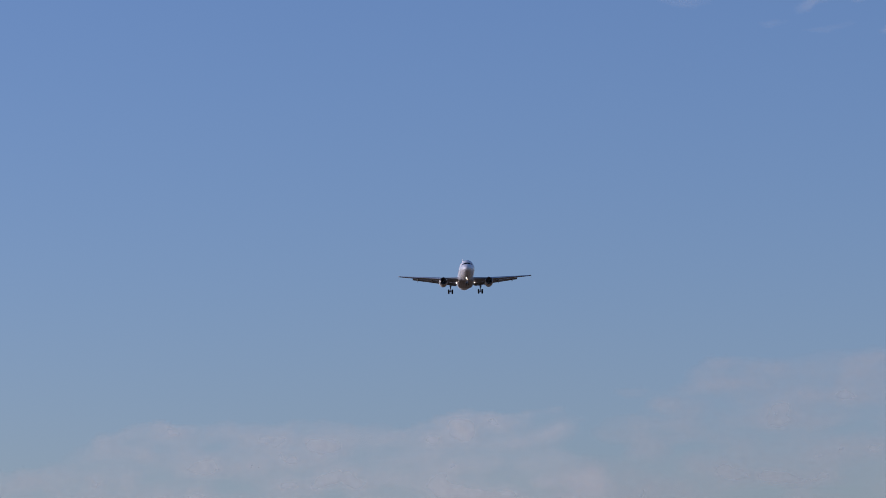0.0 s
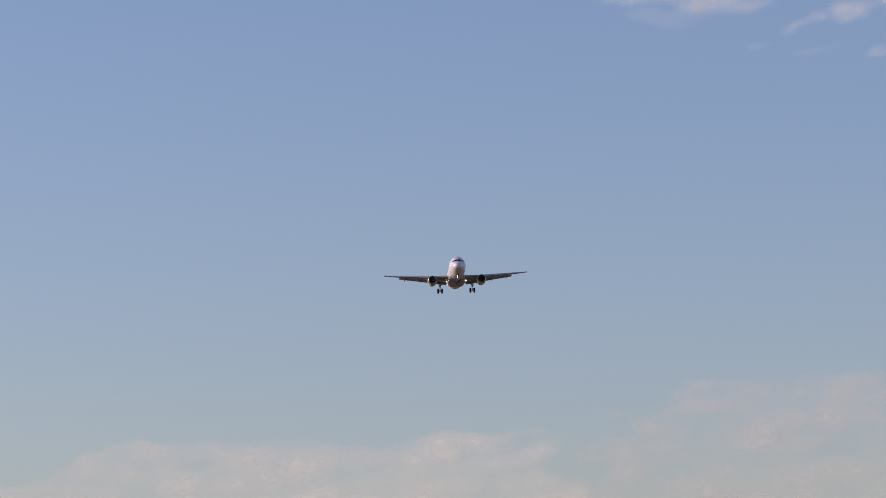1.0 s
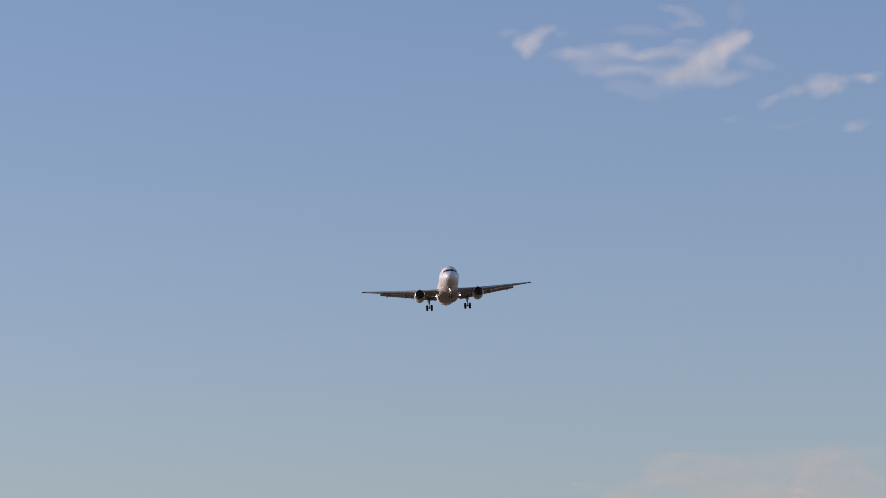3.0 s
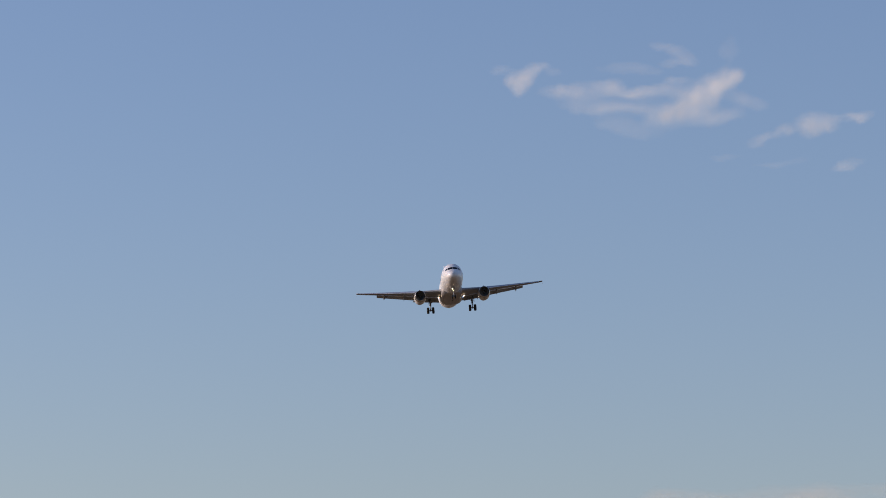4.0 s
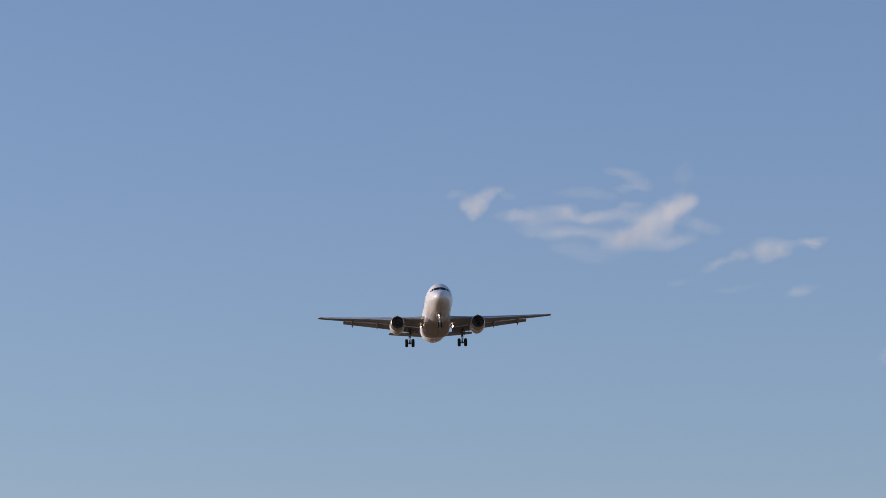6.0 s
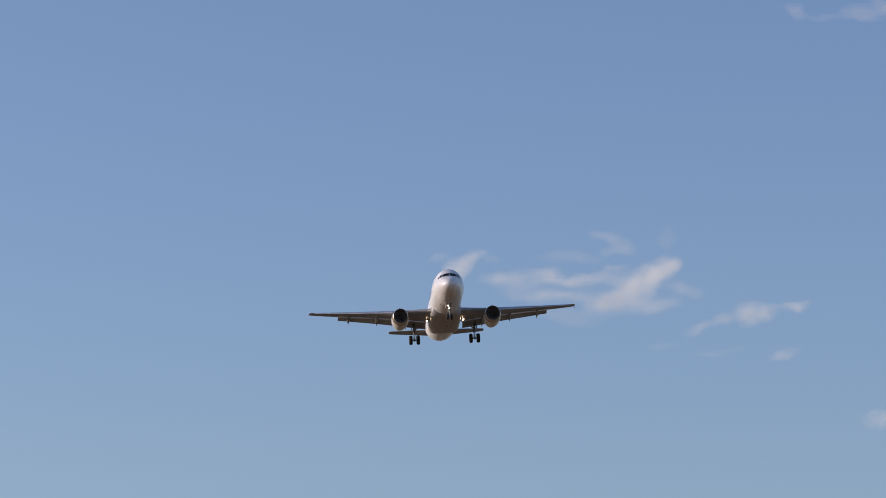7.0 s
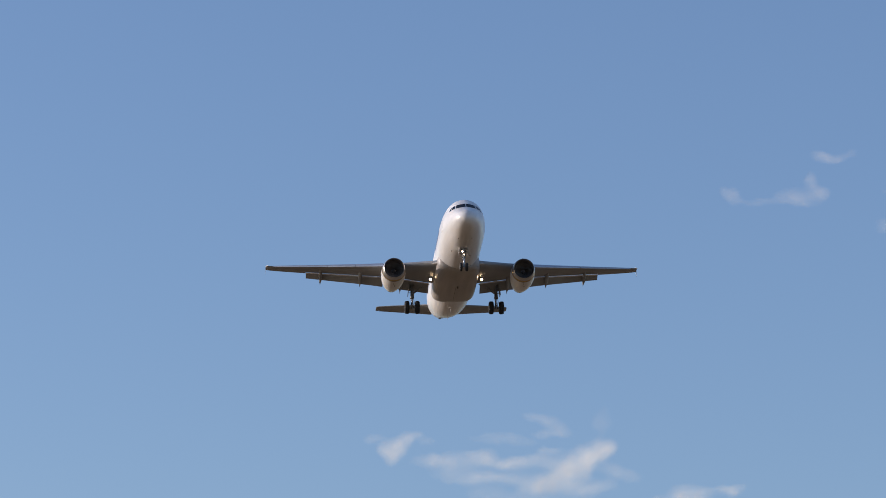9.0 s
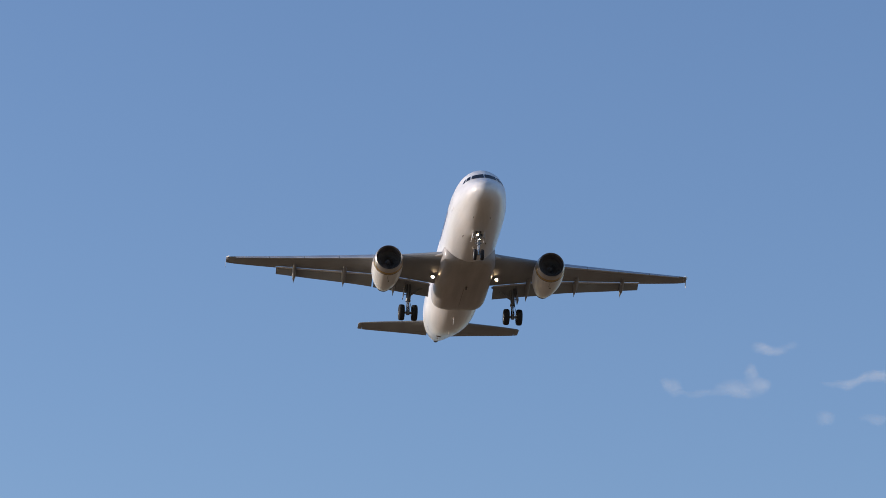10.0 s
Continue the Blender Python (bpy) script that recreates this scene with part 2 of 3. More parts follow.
    for s, h, mat in ((22.9, 0.42, WHITE), (8.2, 0.30, WHITE), (26.8, 0.25, BELLY)):
        bm = bmesh.new()
        w, top, low = smooth_curve(HULL, s)
        rings = []
        for j in range(4):
            v = j / 3
            c = 0.30 * (1 - 0.55 * v)
            rings.append([(0.02 * math.cos(a) * (1 - 0.5 * v), s - REF + 0.25 * v + c / 2 * math.sin(a), low + 0.05 - (h + 0.05) * v) for a in [2 * math.pi * i / 10 for i in range(10)]])
        loft(bm, rings)
        part("belly_antenna", bm, mat, hull, "thin blade antenna")
    bm = bmesh.new()
    for i in range(16):
        a, b = 2 * math.pi * i / 16, 2 * math.pi * (i + 1) / 16
        pa, pb = [Vector((-0.35 + 0.17 * math.cos(q), 31.0 - REF + 0.2 * math.sin(q), 0)) for q in (a, b)]
        for p in (pa, pb):
            w, top, low = smooth_curve(HULL, p.y + REF)
            p.z = (top + low) / 2 - (top - low) / 2 * math.sqrt(1 - (p.x / w) ** 2) - 0.01
        rod(bm, pa, pb, 0.035, n=6)
    part("outflow_valve", bm, HOT, hull, "dark rimmed valve opening")
    for x, s in ((-0.55, 3.0), (0.55, 3.0), (-0.9, 6.6), (0.7, 7.6), (-0.25, 33.0)):
        w, top, low = smooth_curve(HULL, s)
        z = (top + low) / 2 - (top - low) / 2 * math.sqrt(1 - (x / w) ** 2)
        bm = bmesh.new()
        rod(bm, (x, s - REF, z + 0.05), (x * 1.08, s - REF - 0.02, z - 0.08), 0.035, 0.02, 8)
        part("probe", bm, HOT, hull, "small dark probe")
    return hull


def build_belly(plane):
    """The wide fairing under the wing's root."""
    rows = [(11.0, 1.40, -2.02, 0.75), (11.3, 1.80, -2.16, 0.95), (11.9, 1.90, -2.30, 1.15), (12.9, 1.98, -2.46, 1.35), (14.0, 2.00, -2.54, 1.4), (18.0, 2.00, -2.54, 1.4), (19.4, 1.98, -2.49, 1.35),
            (20.3, 1.90, -2.37, 1.2), (20.75, 1.68, -2.22, 1.0), (21.0, 1.25, -2.08, 0.8)]
    bm, rings = bmesh.new(), []
    for k in range(60):
        s = 11.0 + (21.0 - 11.0) * k / 59
        w, low, up = smooth_curve(rows, s)
        ring = []
        for i in range(40):
            a = 2 * math.pi * i / 40
            c, q = math.cos(a), math.sin(a)
            p = 0.58
            x = w * math.copysign(abs(c) ** p, c)
            z = -1.2 + (abs(low + 1.2) if q < 0 else 0.55) * math.copysign(abs(q) ** p, q)
            ring.append((x, s - REF, z))
        rings.append(ring)
    loft(bm, rings)
    belly = part("belly_fairing", bm, BELLY, plane, "grey belly fairing between the wings, its paint darkened for shade", 50)
    # seam of the gear bay doors
    bm = bmesh.new()
    rod(bm, (0, 15.4 - REF, -2.555), (0, 19.0 - REF, -2.535), 0.012, n=6)
    part("bay_door_seam", bm, HOT, belly, "dark seam of the bay doors")
    bm = bmesh.new()
    box(bm, (0.15, 15.0 - REF, -2.63), (0.10, 0.28, 0.14))
    part("beacon", bm, HOT, belly, "small belly beacon")
    return belly


# wing: half span, leading edge aft of the nose, chord, height, thickness ratio
PLAN = [(1.2, 11.35, 7.0, -1.40, 0.150), (1.975, 11.85, 6.45, -1.31, 0.150), (6.4, 14.15, 4.15, -0.77, 0.120), (11.5, 16.85, 2.85, -0.03, 0.108), (16.3, 19.35, 1.62, 0.68, 0.10), (16.75, 19.65, 1.40, 0.76, 0.09),
        (16.95, 20.05, 0.95, 0.80, 0.06)]


def foil(u, t):
    return 5 * t * (0.2969 * math.sqrt(u) - 0.126 * u - 0.3516 * u * u + 0.2843 * u**3 - 0.1036 * u**4)


def wing_ring(x, side, cut=1.0, n=16, plan=PLAN, twist=True):
    le, chord, z, t = smooth_curve(plan, x)
    drop = math.radians(2.5 - 4.5 * (x / 17)) if twist else 0
    us = [cut * (1 - math.cos(math.pi * i / n)) / 2 for i in range(n + 1)]
    pts = [(u, foil(u, t)) for u in reversed(us)] + [(u, -foil(u, t) * 0.85) for u in us[1:]]
    ring = []
    for u, h in pts:
        a, b = (u - 0.3) * chord, h * chord
        ring.append(Vector((side * x, le + 0.3 * chord + a * math.cos(drop) + b * math.sin(drop) - REF, z - a * math.sin(drop) + b * math.cos(drop))))
    return ring


FLAPS = ((2.32, 6.30), (6.42, 13.30))


def flap_ring(x, side, angle):
    """A flap's section at x, moved back and turned down."""
    ring = wing_ring(x, side, 0.80)
    tail = (ring[0] + ring[-1]) / 2
    le, chord, z, t = smooth_curve(PLAN, x)
    fc = min(1.17, 0.275 * chord - 0.06)
    # the slot stays open: the flap's nose hangs just under the wing's lower skin
    drop = 0.85 * foil(0.80, t) * chord + 0.075
    out, n = [], 10
    us = [(1 - math.cos(math.pi * i / n)) / 2 for i in range(n + 1)]
    pts = [(u, foil(u, 0.15)) for u in reversed(us)] + [(u, -foil(u, 0.15) * 0.5) for u in us[1:-1]]
    for u, h in pts:
        a, b = u * fc, h * fc
        out.append(Vector((side * x, tail.y + (0.12 if x > 6.35 else 0.16) + a * math.cos(angle) + b * math.sin(angle), tail.z - drop - a * math.sin(angle) + b * math.cos(angle))))
    return out


def slat_ring(x, side):
    le, chord, z, t = smooth_curve(PLAN, x)
    n, ring = 8, []
    us = [0.15 * (1 - math.cos(math.pi * i / n)) / 2 for i in range(n + 1)]
    pts = [(u, foil(u, t)) for u in reversed(us)] + [(u, -foil(u, t) * 0.8) for u in us[1:5]]
    inner = [(u * 0.9 + 0.012, h * 0.80) for u, h in reversed(pts)]
    drop = math.radians(24)
    for u, h in pts + inner:
        a, b = (u - 0.0) * chord, h * chord
        ring.append(Vector((side * x, le - (0.035 * chord + 0.04 if x > 6 else 0.05) + a * math.cos(drop) - b * math.sin(drop) - REF, z - (0.030 * chord + 0.07 if x > 6 else 0.24) + a * math.sin(drop) * 0.9 + b * math.cos(drop))))
    return ring


def build_wing(plane, side):
    bm = bmesh.new()
    xs = [1.2, 1.6, 1.975, 2.5] + [3 + 0.6 * i for i in range(17)] + [13.0, 13.315]
    loft(bm, [wing_ring(x, side, 0.80) for x in xs])
    loft(bm, [wing_ring(x, side, 0.995) for x in (13.32, 13.8, 14.5, 15.2, 15.9, 16.3, 16.6, 16.8, 16.9, 16.95)])
    wing = part("wing", bm, WING, plane, "grey swept wing with lowered flaps", 40)
    for a, b in FLAPS:
        bm = bmesh.new()
        n = 10
        loft(bm, [flap_ring(a + (b - a) * i / n, side, radians(31)) for i in range(n + 1)])
        part("flap", bm, WING, wing, "flap lowered for landing", 40)
        bm = bmesh.new()
        for i in range(n):
            p, q = [flap_ring(a + (b - a) * k / n, side, radians(31))[10] for k in (i, i + 1)]
            rod(bm, p + Vector((0, -0.03, 0.025)), q + Vector((0, -0.03, 0.025)), 0.06, n=8)
        part("flap_nose", bm, WHITE, wing, "pale leading edge of the flap", 60)
    for a, b in ((6.55, 8.95), (8.98, 11.4), (11.43, 13.85), (13.88, 16.25)):
        bm = bmesh.new()
        loft(bm, [slat_ring(a + (b - a) * i / 6, side) for i in range(7)])
        part("slat", bm, SLAT, wing, "extended pale grey slat", 40)
    for x, wide in ((4.85, 0.21), (8.45, 0.21), (12.0, 0.18)):
        le, chord, z, t = smooth_curve(PLAN, x)
        ring = wing_ring(x, side, 0.80)
        tail = (ring[0] + ring[-1]) / 2
        bm, rings = bmesh.new(), []
        length = 0.42 * chord + 1.3 if x > 6 else 3.3
        y0 = tail.y - 0.42 * chord if x > 6 else tail.y - 1.6
        for i in range(20):
            u = i / 19
            r = max(0.012, wide * (math.sin(math.pi * min(1, u * 1.02 + 0.0)) ** 0.6) * (1.0 if u < 0.7 else 1 - ((u - 0.7) / 0.3) ** 2 * 0.6))
            y = y0 + u * length
            bend = max(0, y - (tail.y - 0.25))
            zc = tail.z - 0.02 - 0.16 * math.sin(math.pi * min(1, u * 1.2)) - bend * 0.5
            rings.append([(side * x + r * math.cos(q) * 0.85, y, zc + r * 1.3 * math.sin(q)) for q in [2 * math.pi * k / 14 for k in range(14)]])
        loft(bm, rings)
        part("flap_track_fairing", bm, WING, wing, "pointed fairing under the flap", 50)
    bm = bmesh.new()
    rings = []
    for j in range(7):
        v = j / 6
        r = 0.16 * (1 - v) ** 0.7 + 0.03
        rings.append([(side * (1.88 + 0.55 * v), 11.92 + 0.34 * v - REF + r * 1.5 * math.cos(q), -1.34 + 0.05 * v + r * 0.72 * math.sin(q)) for q in [2 * math.pi * k / 20 for k in range(20)]])
    loft(bm, rings)
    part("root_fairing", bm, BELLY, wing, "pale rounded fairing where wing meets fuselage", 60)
    # light at the tip and thin fence below it
    bm = bmesh.new()
    rod(bm, (side * 16.72, 19.45 - REF, 0.75), (side * 16.95, 19.85 - REF, 0.78), 0.05, 0.035, 10)
    part("tip_light", bm, METAL, wing, "clear light cover at the wing tip")
    bm = bmesh.new()
    rings = []
    for j in range(5):
        v = j / 4
        c = 0.55 * (1 - 0.55 * v)
        rings.append([(side * (16.95 + 0.03 * v) + 0.012 * math.cos(q), 20.75 - REF + 0.12 * v + c / 2 * math.sin(q), 0.78 - 0.4 * v) for q in [2 * math.pi * k / 10 for k in range(10)]])
    loft(bm, rings)
    part("tip_fence", bm, WHITE, wing, "small white fence under the wing tip")
    return wing


ENGINE_X, ENGINE_Z, ENGINE_S = 5.75, -2.12, 10.75


def build_engine(plane, side):
    x0, z0, y0, tilt = side * ENGINE_X, ENGINE_Z, ENGINE_S - REF, 0.03
    bm = bmesh.new()
    turned(bm, [(0.42, 1.105), (0.8, 1.150), (1.3, 1.18), (2.0, 1.185), (2.7, 1.14), (3.3, 1.06), (3.9, 0.94), (4.4, 0.81), (4.72, 0.72), (4.72, 0.69), (4.4, 0.68), (4.3, 0.3)], x0, z0, 48, tilt, y0, 0.91, False)
    engine = part("engine", bm, COWL, plane, "pale engine nacelle hung under the wing", 40)
    bm = bmesh.new()
    turned(bm, [(0.42, 1.104), (0.22, 1.078), (0.08, 1.04), (0.02, 1.003), (0.0, 0.98), (0.02, 0.957), (0.08, 0.94), (0.20, 0.93), (0.20, 0.98), (0.42, 1.03), (0.42, 1.104)], x0, z0, 48, tilt, y0, 0.91, False)
    part("inlet_lip", bm, LIP, engine, "bare metal inlet lip", 50)
    bm = bmesh.new()
    rings = []
    for y, r in ((0.18, 0.846), (0.5, 0.84), (0.95, 0.84), (1.1, 0.84), (1.12, 0.6), (1.13, 0.2)):
        rings.append([(x0 + r * math.cos(2 * math.pi * i / 48), y0 + y, z0 - tilt * y + r * math.sin(2 * math.pi * i / 48)) for i in range(48)])
    loft(bm, rings, False, True)
    part("inlet_duct", bm, DARK, engine, "dark inlet duct", 50)
    bm = bmesh.new()
    turned(bm, [(0.425, 1.112), (0.44, 1.116), (0.66, 1.143), (0.68, 1.139)], x0, z0, 48, tilt, y0, 0.91, False)
    part("cowl_band", bm, BAND, engine, "bronze metal band round the nacelle", 50)
    bm = bmesh.new()
    turned(bm, [(0.682, 1.139), (0.69, 1.147), (0.725, 1.151), (0.735, 1.144)], x0, z0, 48, tilt, y0, 0.91, False)
    part("cowl_seam", bm, RUBBER, engine, "dark joint behind the bronze band", 50)
    bm = bmesh.new()
    for k in range(36):
        a = 2 * math.pi * k / 36
        c, s = math.cos(a), math.sin(a)
        rows = []
        for j in range(5):
            r = 0.22 + 0.60 * j / 4
            tw = 0.25 + 0.75 * j / 4
            h = 0.055 + 0.05 * j / 4
            rows.append([(x0 + r * c - d * s, y0 + 0.95 + e, z0 + r * s + d * c) for d, e in ((-h * tw, -0.07), (h * tw, 0.07))])
        vs = [[bm.verts.new(p) for p in row] for row in rows]
        for p, q in zip(vs, vs[1:]):
            bm.faces.new((p[0], p[1], q[1], q[0]))
    part("fan", bm, FAN, engine, "fan of dark titanium blades", 30)
    bm = bmesh.new()
    turned(bm, [(0.68, 0.01), (0.73, 0.06), (0.81, 0.11), (0.92, 0.16), (1.05, 0.18)], x0, z0, 24, tilt, y0)
    part("spinner", bm, DARK, engine, "fan spinner")
    bm = bmesh.new()
    turned(bm, [(4.5, 0.68), (4.9, 0.64), (5.2, 0.58), (5.22, 0.55), (4.8, 0.52), (4.7, 0.3), (5.2, 0.24), (5.55, 0.05)], x0, z0, 32, tilt, y0, 0.91)
    part("exhaust_nozzle", bm, HOT, engine, "scorched metal exhaust nozzle")
    # pylon
    bm, rings = bmesh.new(), []
    for i in range(14):
        u = i / 13
        y = y0 + 1.0 + u * 5.4
        top = min(z0 + 1.25 + 0.42 * u * 1.6, -0.72 + 0.05)
        low = z0 + 0.9 - 0.2 * u + (0.6 * max(0, u - 0.75) * 4 * 0.6)
        wd = 0.20 * math.sin(math.pi * (0.12 + 0.80 * u)) ** 0.5
        rings.append([(x0 + wd * math.cos(q), y, (top + low) / 2 + (top - low) / 2 * math.sin(q)) for q in [2 * math.pi * k / 16 for k in range(16)]])
    loft(bm, rings)
    part("pylon", bm, WING, engine, "grey engine pylon", 50)
    # latch line and fittings under the cowl
    bm = bmesh.new()
    rod(bm, (x0, y0 + 0.7, z0 - 1.150), (x0, y0 + 3.3, z0 - 1.025), 0.012, n=6)
    box(bm, (x0 + 0.1, y0 + 1.6, z0 - 1.20), (0.08, 0.16, 0.05))
    part("cowl_latch", bm, HOT, engine, "dark latch line under the cowl")
    return engine


TAIL = [(0.4, 31.8, 3.75, 0.93, 0.11), (1.0, 32.15, 3.35, 0.99, 0.11), (6.0, 34.75, 1.50, 1.54, 0.10), (6.15, 34.86, 1.38, 1.555, 0.09), (6.225, 35.0, 1.2, 1.56, 0.06)]


def build_tailplane(plane, side):
    bm = bmesh.new()
    loft(bm, [wing_ring(x, side, 0.70, 12, TAIL, False) for x in (0.4, 0.7, 1.0, 2, 3, 4, 5, 5.9)])
    loft(bm, [wing_ring(x, side, 0.995, 12, TAIL, False) for x in (5.91, 6.0, 6.1, 6.18, 6.225)])
    tail = part("tailplane", bm, WING, plane, "grey horizontal tailplane", 40)
    bm, rings = bmesh.new(), []
    for i in range(9):
        x = 0.95 + (5.88 - 0.95) * i / 8
        le, chord, z, t = smooth_curve(TAIL, x)
        a, h = le + 0.712 * chord - REF, foil(0.71, t) * chord
        b = le + 0.995 * chord - REF
        rings.append([(side * x, a, z + h), (side * x, a - 0.03, z), (side * x, a, z - h * 0.9), (side * x, b, z - 0.015), (side * x, b, z + 0.015)])
    loft(bm, rings)
    part("elevator", bm, WING, tail, "elevator", 30)
    return tail


def build_fin(plane):
    bm, rings = bmesh.new(), []
    keys = [(1.6, 29.2, 6.4, 0.0, 0.10), (2.4, 30.2, 5.5, 0, 0.10), (7.4, 34.1, 2.35, 0, 0.09), (7.75, 34.6, 1.85, 0, 0.08), (7.9, 35.1, 1.2, 0, 0.05)]
    rudder = []
    for z in (1.6, 2.0, 2.4, 3.4, 4.4, 5.4, 6.4, 7.2, 7.6, 7.8, 7.9):
        le, chord, _, t = smooth_curve(keys, z)
        us = [0.72 * (1 - math.cos(math.pi * i / 12)) / 2 for i in range(13)]
        pts = [(u, foil(u, t)) for u in reversed(us)] + [(u, -foil(u, t)) for u in us[1:]]
        rings.append([(h * chord, le + u * chord - REF, z) for u, h in pts])
        h = foil(0.73, t) * chord
        if z > 1.9:
            rudder.append([(h, le + 0.73 * chord - REF, z), (-h, le + 0.73 * chord - REF, z), (-0.012, le + 0.998 * chord - REF, z), (0.012, le + 0.998 * chord - REF, z)])
    loft(bm, rings)
    fin = part("fin", bm, WHITE, plane, "white tail fin", 40)
    bm = bmesh.new()
    loft(bm, rudder)
    part("rudder", bm, WHITE, fin, "white rudder", 30)
    return fin


def wheel_parts(parent, x, y, z, r, w):
    tyre = bmesh.new()
    n, prof = 36, [(-0.36, 0.58), (-0.46, 0.66), (-0.5, 0.78), (-0.46, 0.90), (-0.34, 0.97), (-0.15, 1.0), (0.15, 1.0), (0.34, 0.97), (0.46, 0.90), (0.5, 0.78), (0.46, 0.66), (0.36, 0.58)]
    loft(tyre, [[(x + a * w, y + b * r * math.cos(2 * math.pi * i / n), z + b * r * math.sin(2 * math.pi * i / n)) for i in range(n)] for a, b in prof])
    part("tyre", tyre, TYRE, parent, "black rubber tyre", 40)
    rim = bmesh.new()
    prof = [(-0.39, 0.22), (-0.37, 0.30), (-0.30, 0.34), (-0.33, 0.50), (-0.39, 0.57), (-0.37, 0.61), (0.37, 0.61), (0.39, 0.57), (0.33, 0.50), (0.30, 0.34), (0.37, 0.30), (0.39, 0.22)]
    loft(rim, [[(x + a * w, y + b * r * math.cos(2 * math.pi * i / 24), z + b * r * math.sin(2 * math.pi * i / 24)) for i in range(24)] for a, b in prof])
    part("rim", rim, RIM, parent, "pale metal wheel rim", 30)


def build_main_gear(plane, side):
    x, y, z = side * 3.80, 17.72 - REF, -3.67
    bm = bmesh.new()
    rod(bm, (x - side * 0.05, y - 0.05, -1.15), (x, y, -2.75), 0.17, 0.15, 16)
    rod(bm, (x, y, -2.70), (x, y, -2.82), 0.19, 0.19, 16)
    rod(bm, (x, y - 0.10, -1.25), (x, y - 0.95, -1.15), 0.09)
    gear = part("main_landing_gear", bm, STRUT, plane, "lowered main landing gear with twin wheels", 40)
    bm = bmesh.new()
    rod(bm, (x, y, -2.8), (x, y, z + 0.05), 0.095, n=14)
    part("piston", bm, CHROME, gear, "chromed piston")
    bm = bmesh.new()
    rod(bm, (x - 0.66, y, z), (x + 0.66, y, z), 0.085, n=14)
    rod(bm, (x, y, z - 0.15), (x, y, z + 0.2), 0.13, n=14)
    part("axle", bm, STRUT, gear, "axle")
    bm = bmesh.new()
    for dx in (-0.09, 0.09):
        rod(bm, (x + dx, y + 0.15, -2.78), (x + dx * 0.5, y + 0.42, -3.15), 0.03)
        rod(bm, (x + dx * 0.5, y + 0.42, -3.15), (x + dx, y + 0.12, z + 0.08), 0.03)
    part("torque_link", bm, STRUT, gear, "scissor link")
    bm = bmesh.new()
    rod(bm, (x - side * 0.1, y, -2.35), (x - side * 0.85, y - 0.02, -1.85), 0.07)
    rod(bm, (x - side * 0.85, y - 0.02, -1.85), (x - side * 1.55, y - 0.05, -1.45), 0.075)
    rod(bm, (x - side * 0.85, y, -1.85), (x - side * 0.35, y, -1.4), 0.04)
    part("side_brace", bm, STRUT, gear, "folding side brace")
    bm = bmesh.new()
    for k, dx in enumerate((-0.06, 0.05, 0.12)):
        pts = [Vector((x + dx, y - 0.17 - 0.02 * k, -1.5)), Vector((x + dx * 1.6, y - 0.2, -2.3)), Vector((x + dx, y - 0.19, -2.9)), Vector((x + dx * 2.2, y - 0.14, z + 0.15))]
        for a, b in zip(pts, pts[1:]):
            rod(bm, a, b, 0.018, n=6)
    part("brake_hose", bm, RUBBER, gear, "black brake hoses")
    # leg door, upright beside the leg
    bm = bmesh.new()
    box(bm, (x + side * 0.30, y + 0.05, -1.85), (0.05, 0.95, 1.35), Matrix.Rotation(radians(-6 * side), 3, "Y"), 0.02)
    rod(bm, (x, y, -1.9), (x + side * 0.3, y, -1.9), 0.03)
    rod(bm, (x, y, -2.3), (x + side * 0.3, y, -2.3), 0.03)
    part("leg_door", bm, WING, gear, "grey leg door")
    for dx in (-0.465, 0.465):
        wheel_parts(gear, x + dx, y, z, 0.585, 0.43)
    return gear


